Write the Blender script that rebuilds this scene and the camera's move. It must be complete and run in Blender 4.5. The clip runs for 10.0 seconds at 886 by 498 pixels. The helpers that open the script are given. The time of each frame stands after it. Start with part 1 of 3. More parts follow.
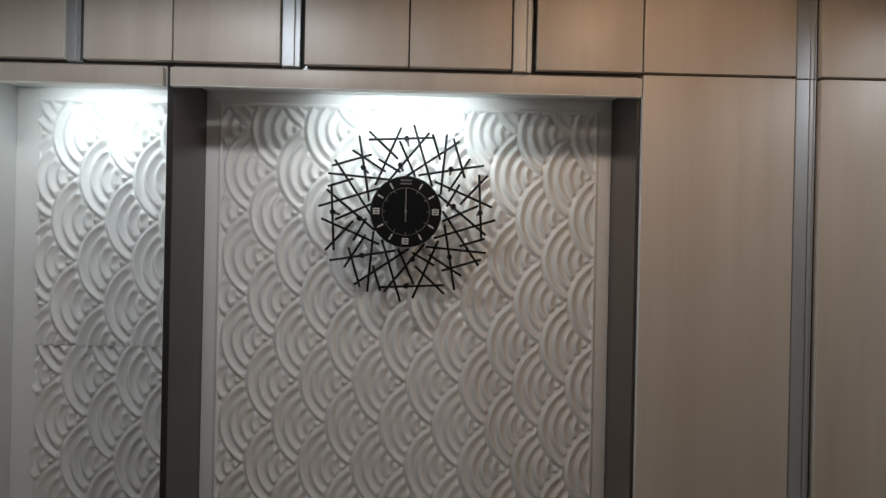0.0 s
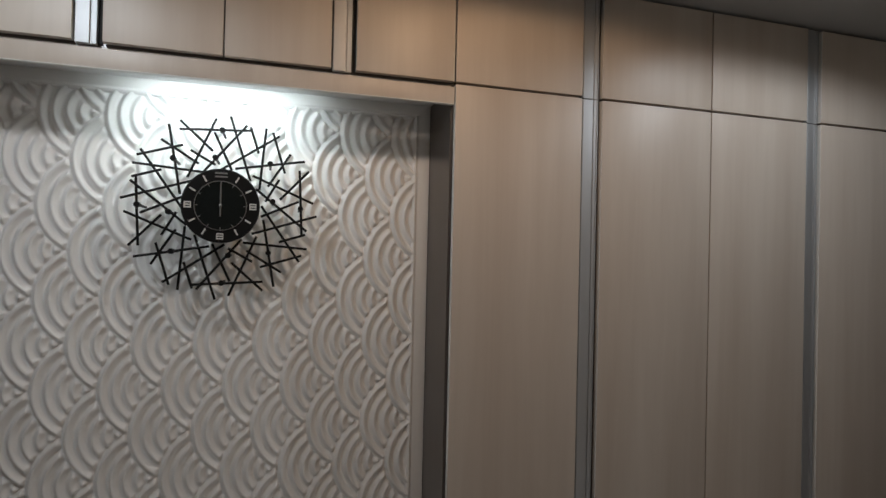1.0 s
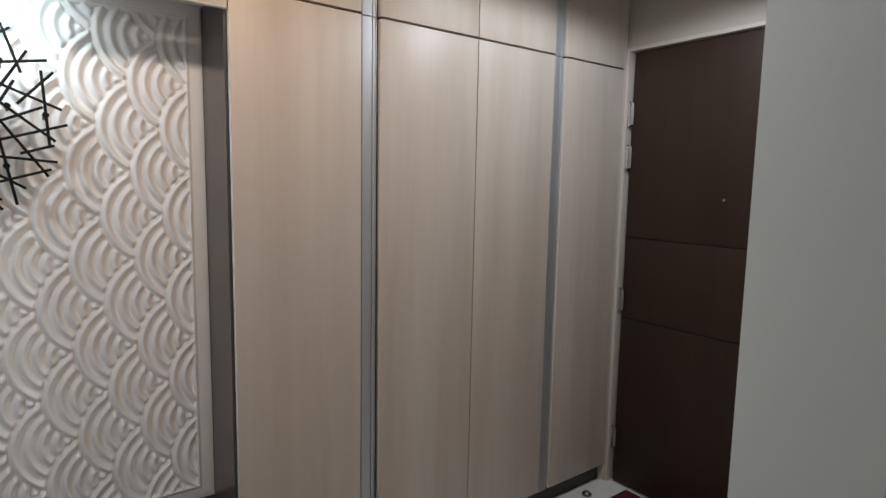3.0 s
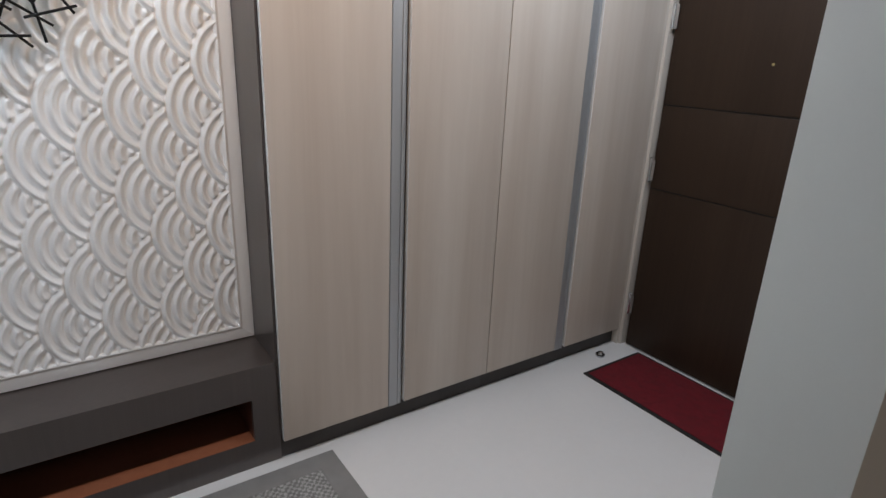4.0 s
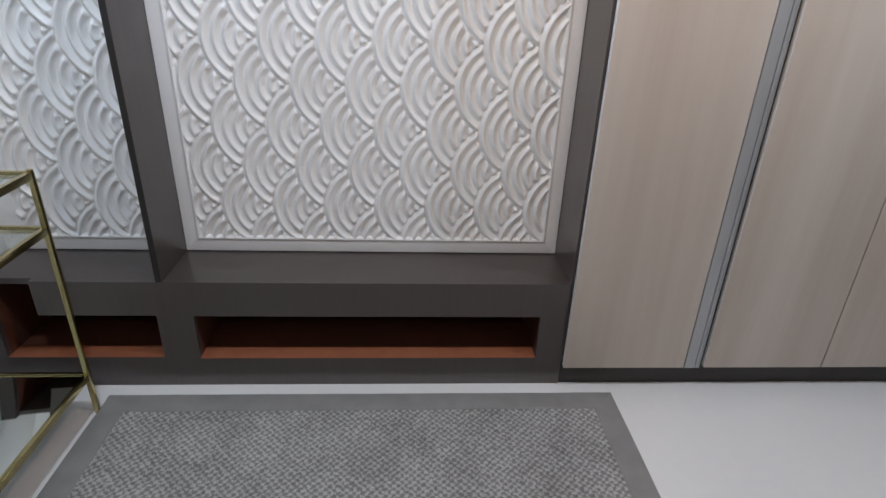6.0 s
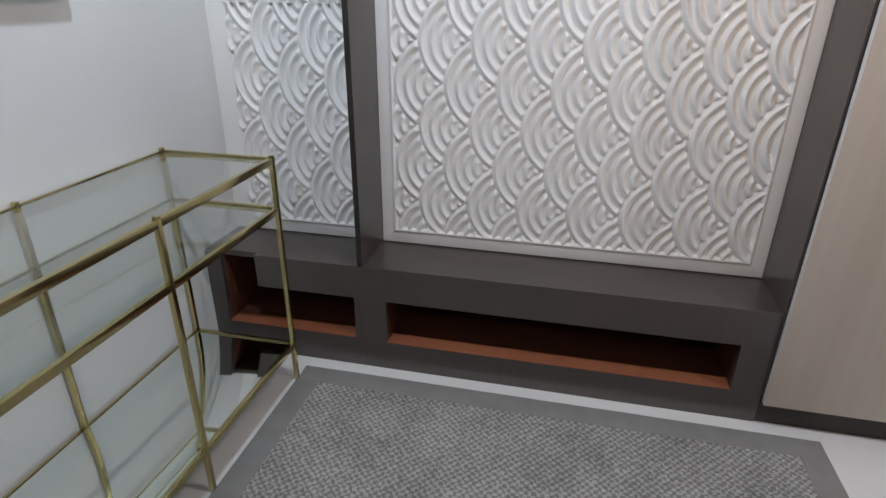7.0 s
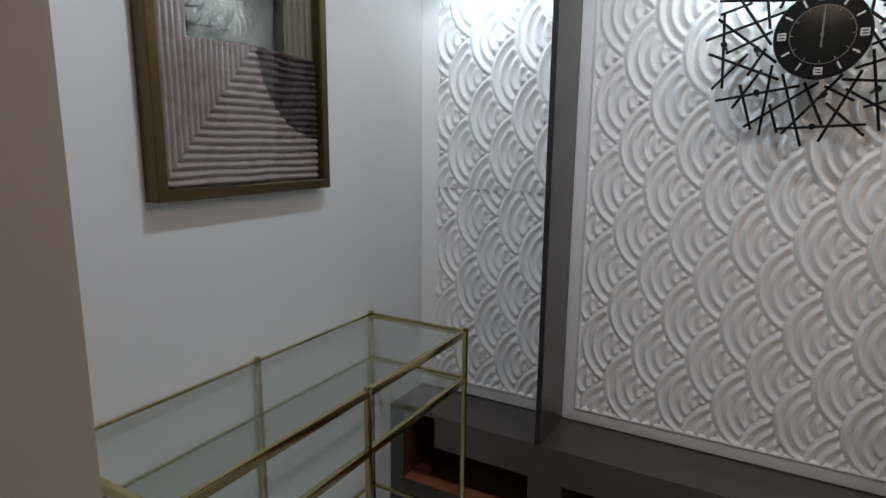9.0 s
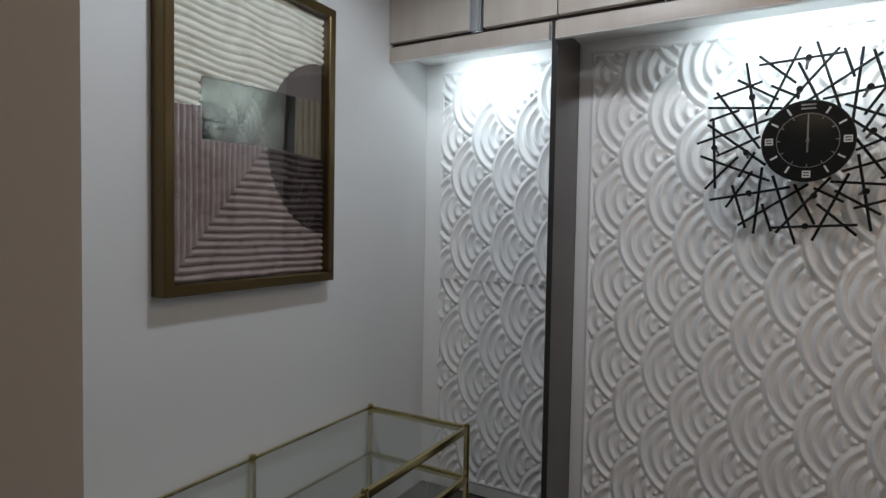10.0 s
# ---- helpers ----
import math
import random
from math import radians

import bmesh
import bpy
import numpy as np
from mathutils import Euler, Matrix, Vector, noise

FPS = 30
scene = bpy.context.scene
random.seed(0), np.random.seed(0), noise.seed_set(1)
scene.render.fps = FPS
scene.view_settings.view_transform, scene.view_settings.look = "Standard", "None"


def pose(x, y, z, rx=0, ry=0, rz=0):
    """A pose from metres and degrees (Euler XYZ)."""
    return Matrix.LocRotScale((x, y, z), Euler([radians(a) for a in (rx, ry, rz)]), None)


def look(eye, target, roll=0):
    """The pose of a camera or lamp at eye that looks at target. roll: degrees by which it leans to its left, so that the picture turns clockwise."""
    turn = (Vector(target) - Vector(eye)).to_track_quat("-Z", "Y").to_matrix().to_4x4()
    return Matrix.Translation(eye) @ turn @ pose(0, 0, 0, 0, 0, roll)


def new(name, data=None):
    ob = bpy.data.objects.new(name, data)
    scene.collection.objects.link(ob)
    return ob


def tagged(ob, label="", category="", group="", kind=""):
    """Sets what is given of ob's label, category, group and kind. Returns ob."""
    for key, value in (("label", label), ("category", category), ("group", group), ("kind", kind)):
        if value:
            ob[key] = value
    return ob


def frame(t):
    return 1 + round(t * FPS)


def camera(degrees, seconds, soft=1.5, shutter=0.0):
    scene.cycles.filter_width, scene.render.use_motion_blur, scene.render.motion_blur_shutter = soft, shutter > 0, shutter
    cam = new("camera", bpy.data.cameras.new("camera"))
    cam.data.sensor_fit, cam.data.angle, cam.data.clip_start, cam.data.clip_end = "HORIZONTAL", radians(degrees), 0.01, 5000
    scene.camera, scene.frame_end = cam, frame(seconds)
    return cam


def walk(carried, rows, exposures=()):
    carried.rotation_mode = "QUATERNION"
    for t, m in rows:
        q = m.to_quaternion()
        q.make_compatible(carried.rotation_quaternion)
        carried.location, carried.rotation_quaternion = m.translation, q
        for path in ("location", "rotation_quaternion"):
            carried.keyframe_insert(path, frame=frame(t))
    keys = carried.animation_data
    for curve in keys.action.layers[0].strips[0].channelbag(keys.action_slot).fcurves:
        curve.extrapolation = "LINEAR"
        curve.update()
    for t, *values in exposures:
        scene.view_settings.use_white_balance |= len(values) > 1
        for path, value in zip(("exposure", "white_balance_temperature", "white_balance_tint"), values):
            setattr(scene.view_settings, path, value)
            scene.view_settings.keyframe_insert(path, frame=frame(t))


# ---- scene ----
# ---------------------------------------------------------------- camera
PATH = [
    (0, (-0.553, -1.556, 1.514), (-0.528, 0.444, 1.512), 1.2),
    (0.5, (-0.512, -1.586, 1.499), (-0.209, 0.391, 1.505), 1.4),
    (1, (-0.5, -1.602, 1.495), (0.067, 0.316, 1.516), 1.3),
    (1.5, (-0.491, -1.663, 1.503), (0.337, 0.157, 1.533), 1.9),
    (2, (-0.517, -1.686, 1.465), (0.521, 0.023, 1.533), 1.3),
    (2.2, (-0.501, -1.689, 1.45), (0.583, -0.009, 1.508), 1.4),
    (3.3, (-0.516, -1.689, 1.474), (0.681, -0.133, 1.094), 2.1),
    (3.5, (-0.524, -1.691, 1.459), (0.652, -0.138, 0.981), 2.5),
    (4, (-0.537, -1.693, 1.403), (0.55, -0.141, 0.763), 2.4),
    (4.5, (-0.542, -1.664, 1.349), (0.41, -0.072, 0.602), 2.6),
    (5, (-0.509, -1.621, 1.3), (0.22, 0.06, 0.499), 2.4),
    (5.5, (-0.495, -1.571, 1.277), (-0.077, 0.188, 0.421), 1.7),
    (6.8, (-0.625, -1.553, 1.255), (-0.923, 0.233, 0.405), 1.6),
    (7, (-0.647, -1.577, 1.234), (-1.044, 0.201, 0.409), 0.5),
    (7.5, (-0.701, -1.615, 1.264), (-1.344, 0.105, 0.471), 0.1),
    (8, (-0.708, -1.61, 1.294), (-1.541, 0.07, 0.598), -0.2),
    (8.5, (-0.726, -1.62, 1.327), (-1.651, 0.074, 0.802), 0.2),
    (9, (-0.718, -1.62, 1.353), (-1.681, 0.094, 0.989), 0.6),
    (9.5, (-0.715, -1.623, 1.368), (-1.699, 0.107, 1.169), 0.9),
    (10, (-0.71, -1.628, 1.386), (-1.701, 0.107, 1.306), 1.0),
]
cam = camera(75.2, 10.0, soft=1.5)
EXPOSURES = [(0.0, -0.93, 6480, 10), (1.5, -0.74, 6500, 10), (2.2, -0.43, 6450, 10), (3.5, 0.18, 6020, 10), (5.5, 0.61, 5720, 10), (7.5, 0.48, 5900, 10), (9.0, -0.32, 5980, 10), (10.0, -0.66, 6120, 10)]
walk(cam, [(t, look(eye, target, roll)) for t, eye, target, roll in PATH], EXPOSURES)

# ---------------------------------------------------------------- plan, in metres
XW, XE = -1.866, 1.815          # west and east walls of the entry
YB = 0.032                      # front of benches and plinths; cabinet doors stand at y = 0
YP = 0.250                      # face of the relief panels
ZC = 2.345                      # ceiling
ZT = 2.000                      # joint between tall and overhead doors
ZS = 1.938                      # underside of the pelmet
YS, YS2 = -1.44, -1.56          # the wall with the wide opening towards the living room
OX0, OX1 = -1.060, 0.022        # the opening
PX0, PX1 = -1.297, -1.279       # divider between the two recesses

# ---------------------------------------------------------------- world and lights
world = bpy.data.worlds.new("world")
scene.world = world
world.use_nodes = True
world.node_tree.nodes["Background"].inputs[0].default_value = (0.5, 0.55, 0.6, 1)
world.node_tree.nodes["Background"].inputs[1].default_value = 0.02


def lamp(name, kind, place, target, watts, colour, **more):
    data = bpy.data.lights.new(name, kind)
    data.energy, data.color = watts, colour
    for key, value in more.items():
        if key == "size":
            data.shape = "DISK" if kind == "AREA" and "flat" not in more else data.shape
            data.size = value
        if key == "radius":
            data.shadow_soft_size = value
        if key == "cone":
            data.spot_size = radians(value)
        if key == "blend":
            data.spot_blend = value
    ob = new(name, data)
    ob.matrix_world = look(place, target)
    return ob


NEUTRAL, WARM, COOL = (0.88, 0.945, 1.0), (1.0, 0.665, 0.41), (0.84, 0.97, 0.98)
DOWNLIGHTS = [(1.125, -0.638, 23, 166), (-1.130, -0.720, 27, 173)]
WARM_SPOT = (0.0, -0.72)
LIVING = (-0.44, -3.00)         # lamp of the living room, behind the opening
STRIP_Y = 0.062
STRIPS = [(-0.66, 0.42, 2.6), (-1.56, 0.30, 1.5)]
for x, y, watts, cone in DOWNLIGHTS:
    lamp("downlight_lamp", "SPOT", (x, y, ZC - 0.035), (x, y, 0), watts, NEUTRAL, radius=0.045, cone=cone, blend=0.3)
lamp("warm_lamp", "SPOT", (*WARM_SPOT, ZC - 0.035), (*WARM_SPOT, 0), 17, WARM, radius=0.04, cone=177, blend=0.15)
for x, w, watts in STRIPS:
    strip = lamp("recess_lamp", "AREA", (x, STRIP_Y, 1.976), (x, 0.25, 1.84), watts, COOL, flat=1)
    strip.data.spread = radians(118)
    strip.data.shape, strip.data.size, strip.data.size_y = "RECTANGLE", w, 0.012
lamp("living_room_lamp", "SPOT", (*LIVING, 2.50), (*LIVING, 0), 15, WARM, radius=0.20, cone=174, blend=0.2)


# ---------------------------------------------------------------- materials
def nodes_of(name):
    m = bpy.data.materials.new(name)
    m.use_nodes = True
    t = m.node_tree
    return m, t, t.nodes["Principled BSDF"]


def node(t, kind, **values):
    n = t.nodes.new(kind)
    for key, value in values.items():
        n.inputs[key.replace("_", " ")].default_value = value
    return n


def ramp(t, source, stops):
    r = t.nodes.new("ShaderNodeValToRGB")
    while len(r.color_ramp.elements) < len(stops):
        r.color_ramp.elements.new(0.5)
    for e, (pos, c) in zip(r.color_ramp.elements, stops):
        e.position, e.color = pos, (*c, 1)
    t.links.new(source, r.inputs[0])
    return r


def coords(t, scale=(1, 1, 1), spin=(0, 0, 0)):
    c = t.nodes.new("ShaderNodeTexCoord")
    m = t.nodes.new("ShaderNodeMapping")
    m.inputs["Scale"].default_value = scale
    m.inputs["Rotation"].default_value = spin
    t.links.new(c.outputs["Object"], m.inputs["Vector"])
    return m.outputs["Vector"]


def shade(c, k):
    return tuple(min(1, v * k) for v in c)


def surface(name, base, rough=0.5, metal=0.0, vary=0.08, coarse=3.0, fine=60.0, bump=0.05, stretch=(1, 1, 1), rough_vary=0.08, depth=0.001, coat=0.0):
    """Paint, plastic, stone or metal: a base colour with coarse stains and fine grain."""
    m, t, b = nodes_of(name)
    v = coords(t, stretch)
    big = node(t, "ShaderNodeTexNoise", Scale=coarse, Detail=4, Roughness=0.55)
    small = node(t, "ShaderNodeTexNoise", Scale=fine, Detail=5, Roughness=0.6)
    for n in (big, small):
        t.links.new(v, n.inputs["Vector"])
    mix = t.nodes.new("ShaderNodeMix")
    mix.inputs[0].default_value = 0.35
    t.links.new(big.outputs[0], mix.inputs[2])
    t.links.new(small.outputs[0], mix.inputs[3])
    r = ramp(t, mix.outputs[0], [(0.3, shade(base, 1 - vary)), (0.7, shade(base, 1 + vary))])
    t.links.new(r.outputs[0], b.inputs["Base Color"])
    rr = t.nodes.new("ShaderNodeMapRange")
    rr.inputs[3].default_value, rr.inputs[4].default_value = max(0.02, rough - rough_vary), min(1, rough + rough_vary)
    t.links.new(big.outputs[0], rr.inputs[0])
    t.links.new(rr.outputs[0], b.inputs["Roughness"])
    b.inputs["Metallic"].default_value = metal
    b.inputs["Coat Weight"].default_value = coat
    if bump:
        bp = t.nodes.new("ShaderNodeBump")
        bp.inputs["Strength"].default_value, bp.inputs["Distance"].default_value = bump, depth
        t.links.new(small.outputs[0], bp.inputs["Height"])
        t.links.new(bp.outputs[0], b.inputs["Normal"])
    return m


def wood(name, light, dark, rough=0.42, across=34.0, along=1.1, bump=0.08, stain=0.5, cloud=(5.5, 0.45)):
    """Laminate or veneer with upright grain: fine streaks over broad cloudy bands, shifted from board to board."""
    m, t, b = nodes_of(name)
    c = t.nodes.new("ShaderNodeTexCoord")
    info = t.nodes.new("ShaderNodeObjectInfo")
    shift = t.nodes.new("ShaderNodeVectorMath")
    shift.operation = "MULTIPLY_ADD"
    comb = t.nodes.new("ShaderNodeCombineXYZ")
    for k in range(3):
        t.links.new(info.outputs["Random"], comb.inputs[k])
    t.links.new(comb.outputs[0], shift.inputs[0])
    shift.inputs[1].default_value = (7.0, 5.0, 9.0)
    t.links.new(c.outputs["Object"], shift.inputs[2])
    maps = []
    for sc in ((across, across, along), (across * 4.5, across * 4.5, along * 2.5), (cloud[0], cloud[0], cloud[1])):
        mp = t.nodes.new("ShaderNodeMapping")
        mp.inputs["Scale"].default_value = sc
        t.links.new(shift.outputs[0], mp.inputs["Vector"])
        n = node(t, "ShaderNodeTexNoise", Scale=1.0, Detail=5, Roughness=0.6, Distortion=0.25)
        t.links.new(mp.outputs[0], n.inputs["Vector"])
        maps.append(n)
    mix = t.nodes.new("ShaderNodeMix")
    mix.inputs[0].default_value = 0.4
    t.links.new(maps[0].outputs[0], mix.inputs[2])
    t.links.new(maps[1].outputs[0], mix.inputs[3])
    mix2 = t.nodes.new("ShaderNodeMix")
    mix2.inputs[0].default_value = stain
    t.links.new(mix.outputs[0], mix2.inputs[2])
    t.links.new(maps[2].outputs[0], mix2.inputs[3])
    r = ramp(t, mix2.outputs[0], [(0.3, dark), (0.68, light)])
    t.links.new(r.outputs[0], b.inputs["Base Color"])
    b.inputs["Roughness"].default_value = rough
    bp = t.nodes.new("ShaderNodeBump")
    bp.inputs["Strength"].default_value, bp.inputs["Distance"].default_value = bump, 0.0006
    t.links.new(mix.outputs[0], bp.inputs["Height"])
    t.links.new(bp.outputs[0], b.inputs["Normal"])
    return m


def glow(name, colour, strength):
    m, t, b = nodes_of(name)
    b.inputs["Emission Color"].default_value = (*colour, 1)
    b.inputs["Emission Strength"].default_value = strength
    b.inputs["Base Color"].default_value = (0.8, 0.8, 0.8, 1)
    return m


def glass(name, tint, rough=0.0, sheen_min=0.045):
    """Thin glazing: clear, with a mirror sheen that grows at grazing angles."""
    m = bpy.data.materials.new(name)
    m.use_nodes = True
    t = m.node_tree
    t.nodes.remove(t.nodes["Principled BSDF"])
    o = t.nodes["Material Output"]
    clear = t.nodes.new("ShaderNodeBsdfTransparent")
    clear.inputs[0].default_value = (*tint, 1)
    sheen = t.nodes.new("ShaderNodeBsdfGlossy")
    sheen.inputs["Roughness"].default_value = rough
    facing = t.nodes.new("ShaderNodeLayerWeight")
    facing.inputs[0].default_value = 0.5
    power = t.nodes.new("ShaderNodeMath")
    power.operation = "POWER"
    power.inputs[1].default_value = 4.0
    t.links.new(facing.outputs["Facing"], power.inputs[0])
    fres = t.nodes.new("ShaderNodeMath")
    fres.operation = "MULTIPLY_ADD"
    fres.inputs[1].default_value, fres.inputs[2].default_value = 0.9, sheen_min
    t.links.new(power.outputs[0], fres.inputs[0])
    mix = t.nodes.new("ShaderNodeMixShader")
    t.links.new(fres.outputs[0], mix.inputs[0])
    t.links.new(clear.outputs[0], mix.inputs[1])
    t.links.new(sheen.outputs[0], mix.inputs[2])
    t.links.new(mix.outputs[0], o.inputs[0])
    return m


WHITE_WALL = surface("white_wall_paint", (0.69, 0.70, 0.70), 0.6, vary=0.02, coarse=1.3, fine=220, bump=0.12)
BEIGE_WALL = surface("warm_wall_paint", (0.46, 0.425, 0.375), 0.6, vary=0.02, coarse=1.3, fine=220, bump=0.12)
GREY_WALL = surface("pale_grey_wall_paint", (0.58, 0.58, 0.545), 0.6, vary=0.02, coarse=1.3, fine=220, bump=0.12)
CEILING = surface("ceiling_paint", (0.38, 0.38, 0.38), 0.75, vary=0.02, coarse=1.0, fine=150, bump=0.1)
FLOOR = surface("polished_white_floor", (0.79, 0.79, 0.79), 0.24, vary=0.025, coarse=2.2, fine=30, bump=0.02, rough_vary=0.06)
PALE_WOOD = wood("pale_laminate", (0.575, 0.515, 0.455), (0.462, 0.395, 0.335), across=14, along=0.45, stain=0.86, cloud=(9.0, 0.55), bump=0.03)
DOOR_FRAME = surface("cream_frame_paint", (0.54, 0.495, 0.44), 0.4, vary=0.03, coarse=2.0, fine=160, bump=0.06)
PALE_EDGE = surface("pale_edge_band", (0.80, 0.79, 0.76), 0.4, vary=0.04)
TAUPE = wood("taupe_laminate", (0.078, 0.063, 0.057), (0.050, 0.040, 0.036), rough=0.28, across=60, bump=0.05, stain=0.35)
TAUPE.node_tree.nodes["Principled BSDF"].inputs["Specular IOR Level"].default_value = 1.0
PLINTH = wood("dark_plinth_laminate", (0.040, 0.033, 0.029), (0.026, 0.021, 0.019), rough=0.45, across=60, bump=0.05, stain=0.35)
TAUPE_EDGE = surface("black_edge_band", (0.02, 0.018, 0.017), 0.5, vary=0.05)
# one niche veneer in two tones: lit at the front, darkened for shade inside
NICHE_LIT = wood("niche_veneer_lit", (0.36, 0.135, 0.068), (0.23, 0.080, 0.038), rough=0.5, across=30)
NICHE_SHADED = wood("niche_veneer_shaded", (0.125, 0.045, 0.026), (0.075, 0.028, 0.016), rough=0.5, across=30)
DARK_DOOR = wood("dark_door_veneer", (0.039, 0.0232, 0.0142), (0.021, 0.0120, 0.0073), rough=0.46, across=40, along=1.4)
DARK_DOOR.node_tree.nodes["Principled BSDF"].inputs["Specular IOR Level"].default_value = 0.28
DARK_GAP = surface("dark_gap", (0.012, 0.011, 0.010), 0.7, vary=0.05)
RELIEF = surface("white_relief_board", (0.86, 0.855, 0.85), 0.42, vary=0.02, coarse=2.0, fine=140, bump=0.08)
MOULD = surface("white_moulding_paint", (0.89, 0.885, 0.88), 0.42, vary=0.02, coarse=2.0, fine=160, bump=0.05)
ALU = surface("anodised_aluminium", (0.45, 0.46, 0.475), 0.5, metal=0.65, vary=0.06, coarse=8, fine=90, bump=0.06, stretch=(6, 6, 0.3))
CHROME = surface("polished_chrome", (0.62, 0.63, 0.64), 0.14, metal=1.0, vary=0.04)
BRASS = surface("polished_brass", (0.56, 0.48, 0.24), 0.17, metal=1.0, vary=0.12, coarse=10, fine=160, bump=0.03, rough_vary=0.06)
BRONZE = surface("bronze_frame_lacquer", (0.125, 0.088, 0.038), 0.36, metal=0.9, vary=0.10, coarse=6, fine=120, bump=0.08)
BLACK = surface("black_metal", (0.005, 0.005, 0.0055), 0.55, vary=0.1)
BLACK.node_tree.nodes["Principled BSDF"].inputs["Specular IOR Level"].default_value = 0.2
DIAL = surface("black_dial", (0.006, 0.0065, 0.0075), 0.40, vary=0.1)
DIAL.node_tree.nodes["Principled BSDF"].inputs["Specular IOR Level"].default_value = 0.22
DIAL_IN = surface("inner_dial", (0.010, 0.013, 0.013), 0.16, vary=0.1)
SILVER = surface("silver_marks", (0.62, 0.62, 0.60), 0.35, vary=0.03)
RING = surface("silver_ring", (0.22, 0.22, 0.22), 0.35, metal=0.6, vary=0.05)
RUG_CELL = 0.0115


def woven(name, light, dark, cell):
    """Two tones of yarn in a checker, with loose fibres."""
    m, t, b = nodes_of(name)
    v = coords(t)
    warp = node(t, "ShaderNodeTexNoise", Scale=60, Detail=3, Roughness=0.6)
    t.links.new(v, warp.inputs["Vector"])
    bend = t.nodes.new("ShaderNodeVectorMath")
    bend.operation = "MULTIPLY_ADD"
    bend.inputs[1].default_value = (0.024, 0.024, 0.0)
    t.links.new(warp.outputs["Color"], bend.inputs[0])
    t.links.new(v, bend.inputs[2])
    ch = node(t, "ShaderNodeTexChecker", Scale=1 / cell)
    big = node(t, "ShaderNodeTexNoise", Scale=5, Detail=3, Roughness=0.6)
    fine = node(t, "ShaderNodeTexNoise", Scale=480, Detail=4, Roughness=0.7)
    mid = node(t, "ShaderNodeTexNoise", Scale=95, Detail=2, Roughness=0.5)
    for n in (big, mid, fine):
        t.links.new(v, n.inputs["Vector"])
    t.links.new(bend.outputs[0], ch.inputs["Vector"])
    ch.inputs["Color1"].default_value, ch.inputs["Color2"].default_value = (*light, 1), (*dark, 1)
    add = t.nodes.new("ShaderNodeMath")
    t.links.new(big.outputs[0], add.inputs[0])
    t.links.new(fine.outputs[0], add.inputs[1])
    add3 = t.nodes.new("ShaderNodeMath")
    t.links.new(add.outputs[0], add3.inputs[0])
    t.links.new(mid.outputs[0], add3.inputs[1])
    third = t.nodes.new("ShaderNodeMath")
    third.operation = "MULTIPLY"
    third.inputs[1].default_value = 1 / 3
    t.links.new(add3.outputs[0], third.inputs[0])
    grade = ramp(t, third.outputs[0], [(0.36, (0.50, 0.50, 0.50)), (0.58, (1, 1, 1))])
    mix = t.nodes.new("ShaderNodeMix")
    mix.data_type, mix.blend_type = "RGBA", "MULTIPLY"
    mix.inputs[0].default_value = 1.0
    t.links.new(ch.outputs[0], mix.inputs[6])
    t.links.new(grade.outputs[0], mix.inputs[7])
    t.links.new(mix.outputs[2], b.inputs["Base Color"])
    b.inputs["Roughness"].default_value = 0.95
    bp = t.nodes.new("ShaderNodeBump")
    bp.inputs["Strength"].default_value, bp.inputs["Distance"].default_value = 0.5, 0.001
    t.links.new(fine.outputs[0], bp.inputs["Height"])
    t.links.new(bp.outputs[0], b.inputs["Normal"])
    return m


RUG_WEAVE = woven("grey_woven_yarn", (0.47, 0.467, 0.454), (0.25, 0.247, 0.24), RUG_CELL)
RUG_EDGE = surface("grey_rug_binding", (0.255, 0.25, 0.245), 0.92, vary=0.14, coarse=14, fine=500, bump=0.5, depth=0.001)
RED_MAT = surface("red_carpet_pile", (0.135, 0.0052, 0.012), 0.97, vary=0.30, coarse=30, fine=600, bump=0.7, depth=0.002)
BLACK_RUBBER = surface("black_rubber", (0.014, 0.013, 0.013), 0.75, vary=0.1, bump=0.2)
CREAM_ART = surface("cream_plaster", (0.86, 0.855, 0.79), 0.28, vary=0.10, coarse=20, fine=180, bump=0.35)
PINK_ART = surface("dusty_rose_plaster", (0.34, 0.268, 0.262), 0.28, vary=0.10, coarse=20, fine=180, bump=0.35)
TAUPE_ART = surface("taupe_plaster", (0.135, 0.112, 0.108), 0.5, vary=0.08, coarse=12, fine=180, bump=0.3)
OLIVE_ART = surface("olive_plaster", (0.155, 0.125, 0.085), 0.5, vary=0.10, coarse=12, fine=180, bump=0.3)
PLUM_ART = surface("dark_plum_plaster", (0.066, 0.045, 0.046), 0.28, vary=0.12, coarse=20, fine=180, bump=0.35)
MIRROR_ART = surface("tinted_mirror", (0.20, 0.195, 0.172), 0.025, metal=1.0, vary=0.03, bump=0.0, rough_vary=0.005)
SHELF_GLASS = glass("shelf_glass", (0.945, 0.975, 0.96), sheen_min=0.06)
PICTURE_GLASS = glass("picture_glass", (0.97, 0.98, 0.97), sheen_min=0.03)
SHELF_MIRROR = surface("silvered_shelf_glass", (0.86, 0.90, 0.87), 0.04, metal=1.0, vary=0.02, bump=0.0, rough_vary=0.02)
LAMP_GLOW = glow("lamp_diffuser", (1.0, 0.95, 0.88), 14)
LED_GLOW = glow("led_diffuser", (0.9, 0.97, 1.0), 22)


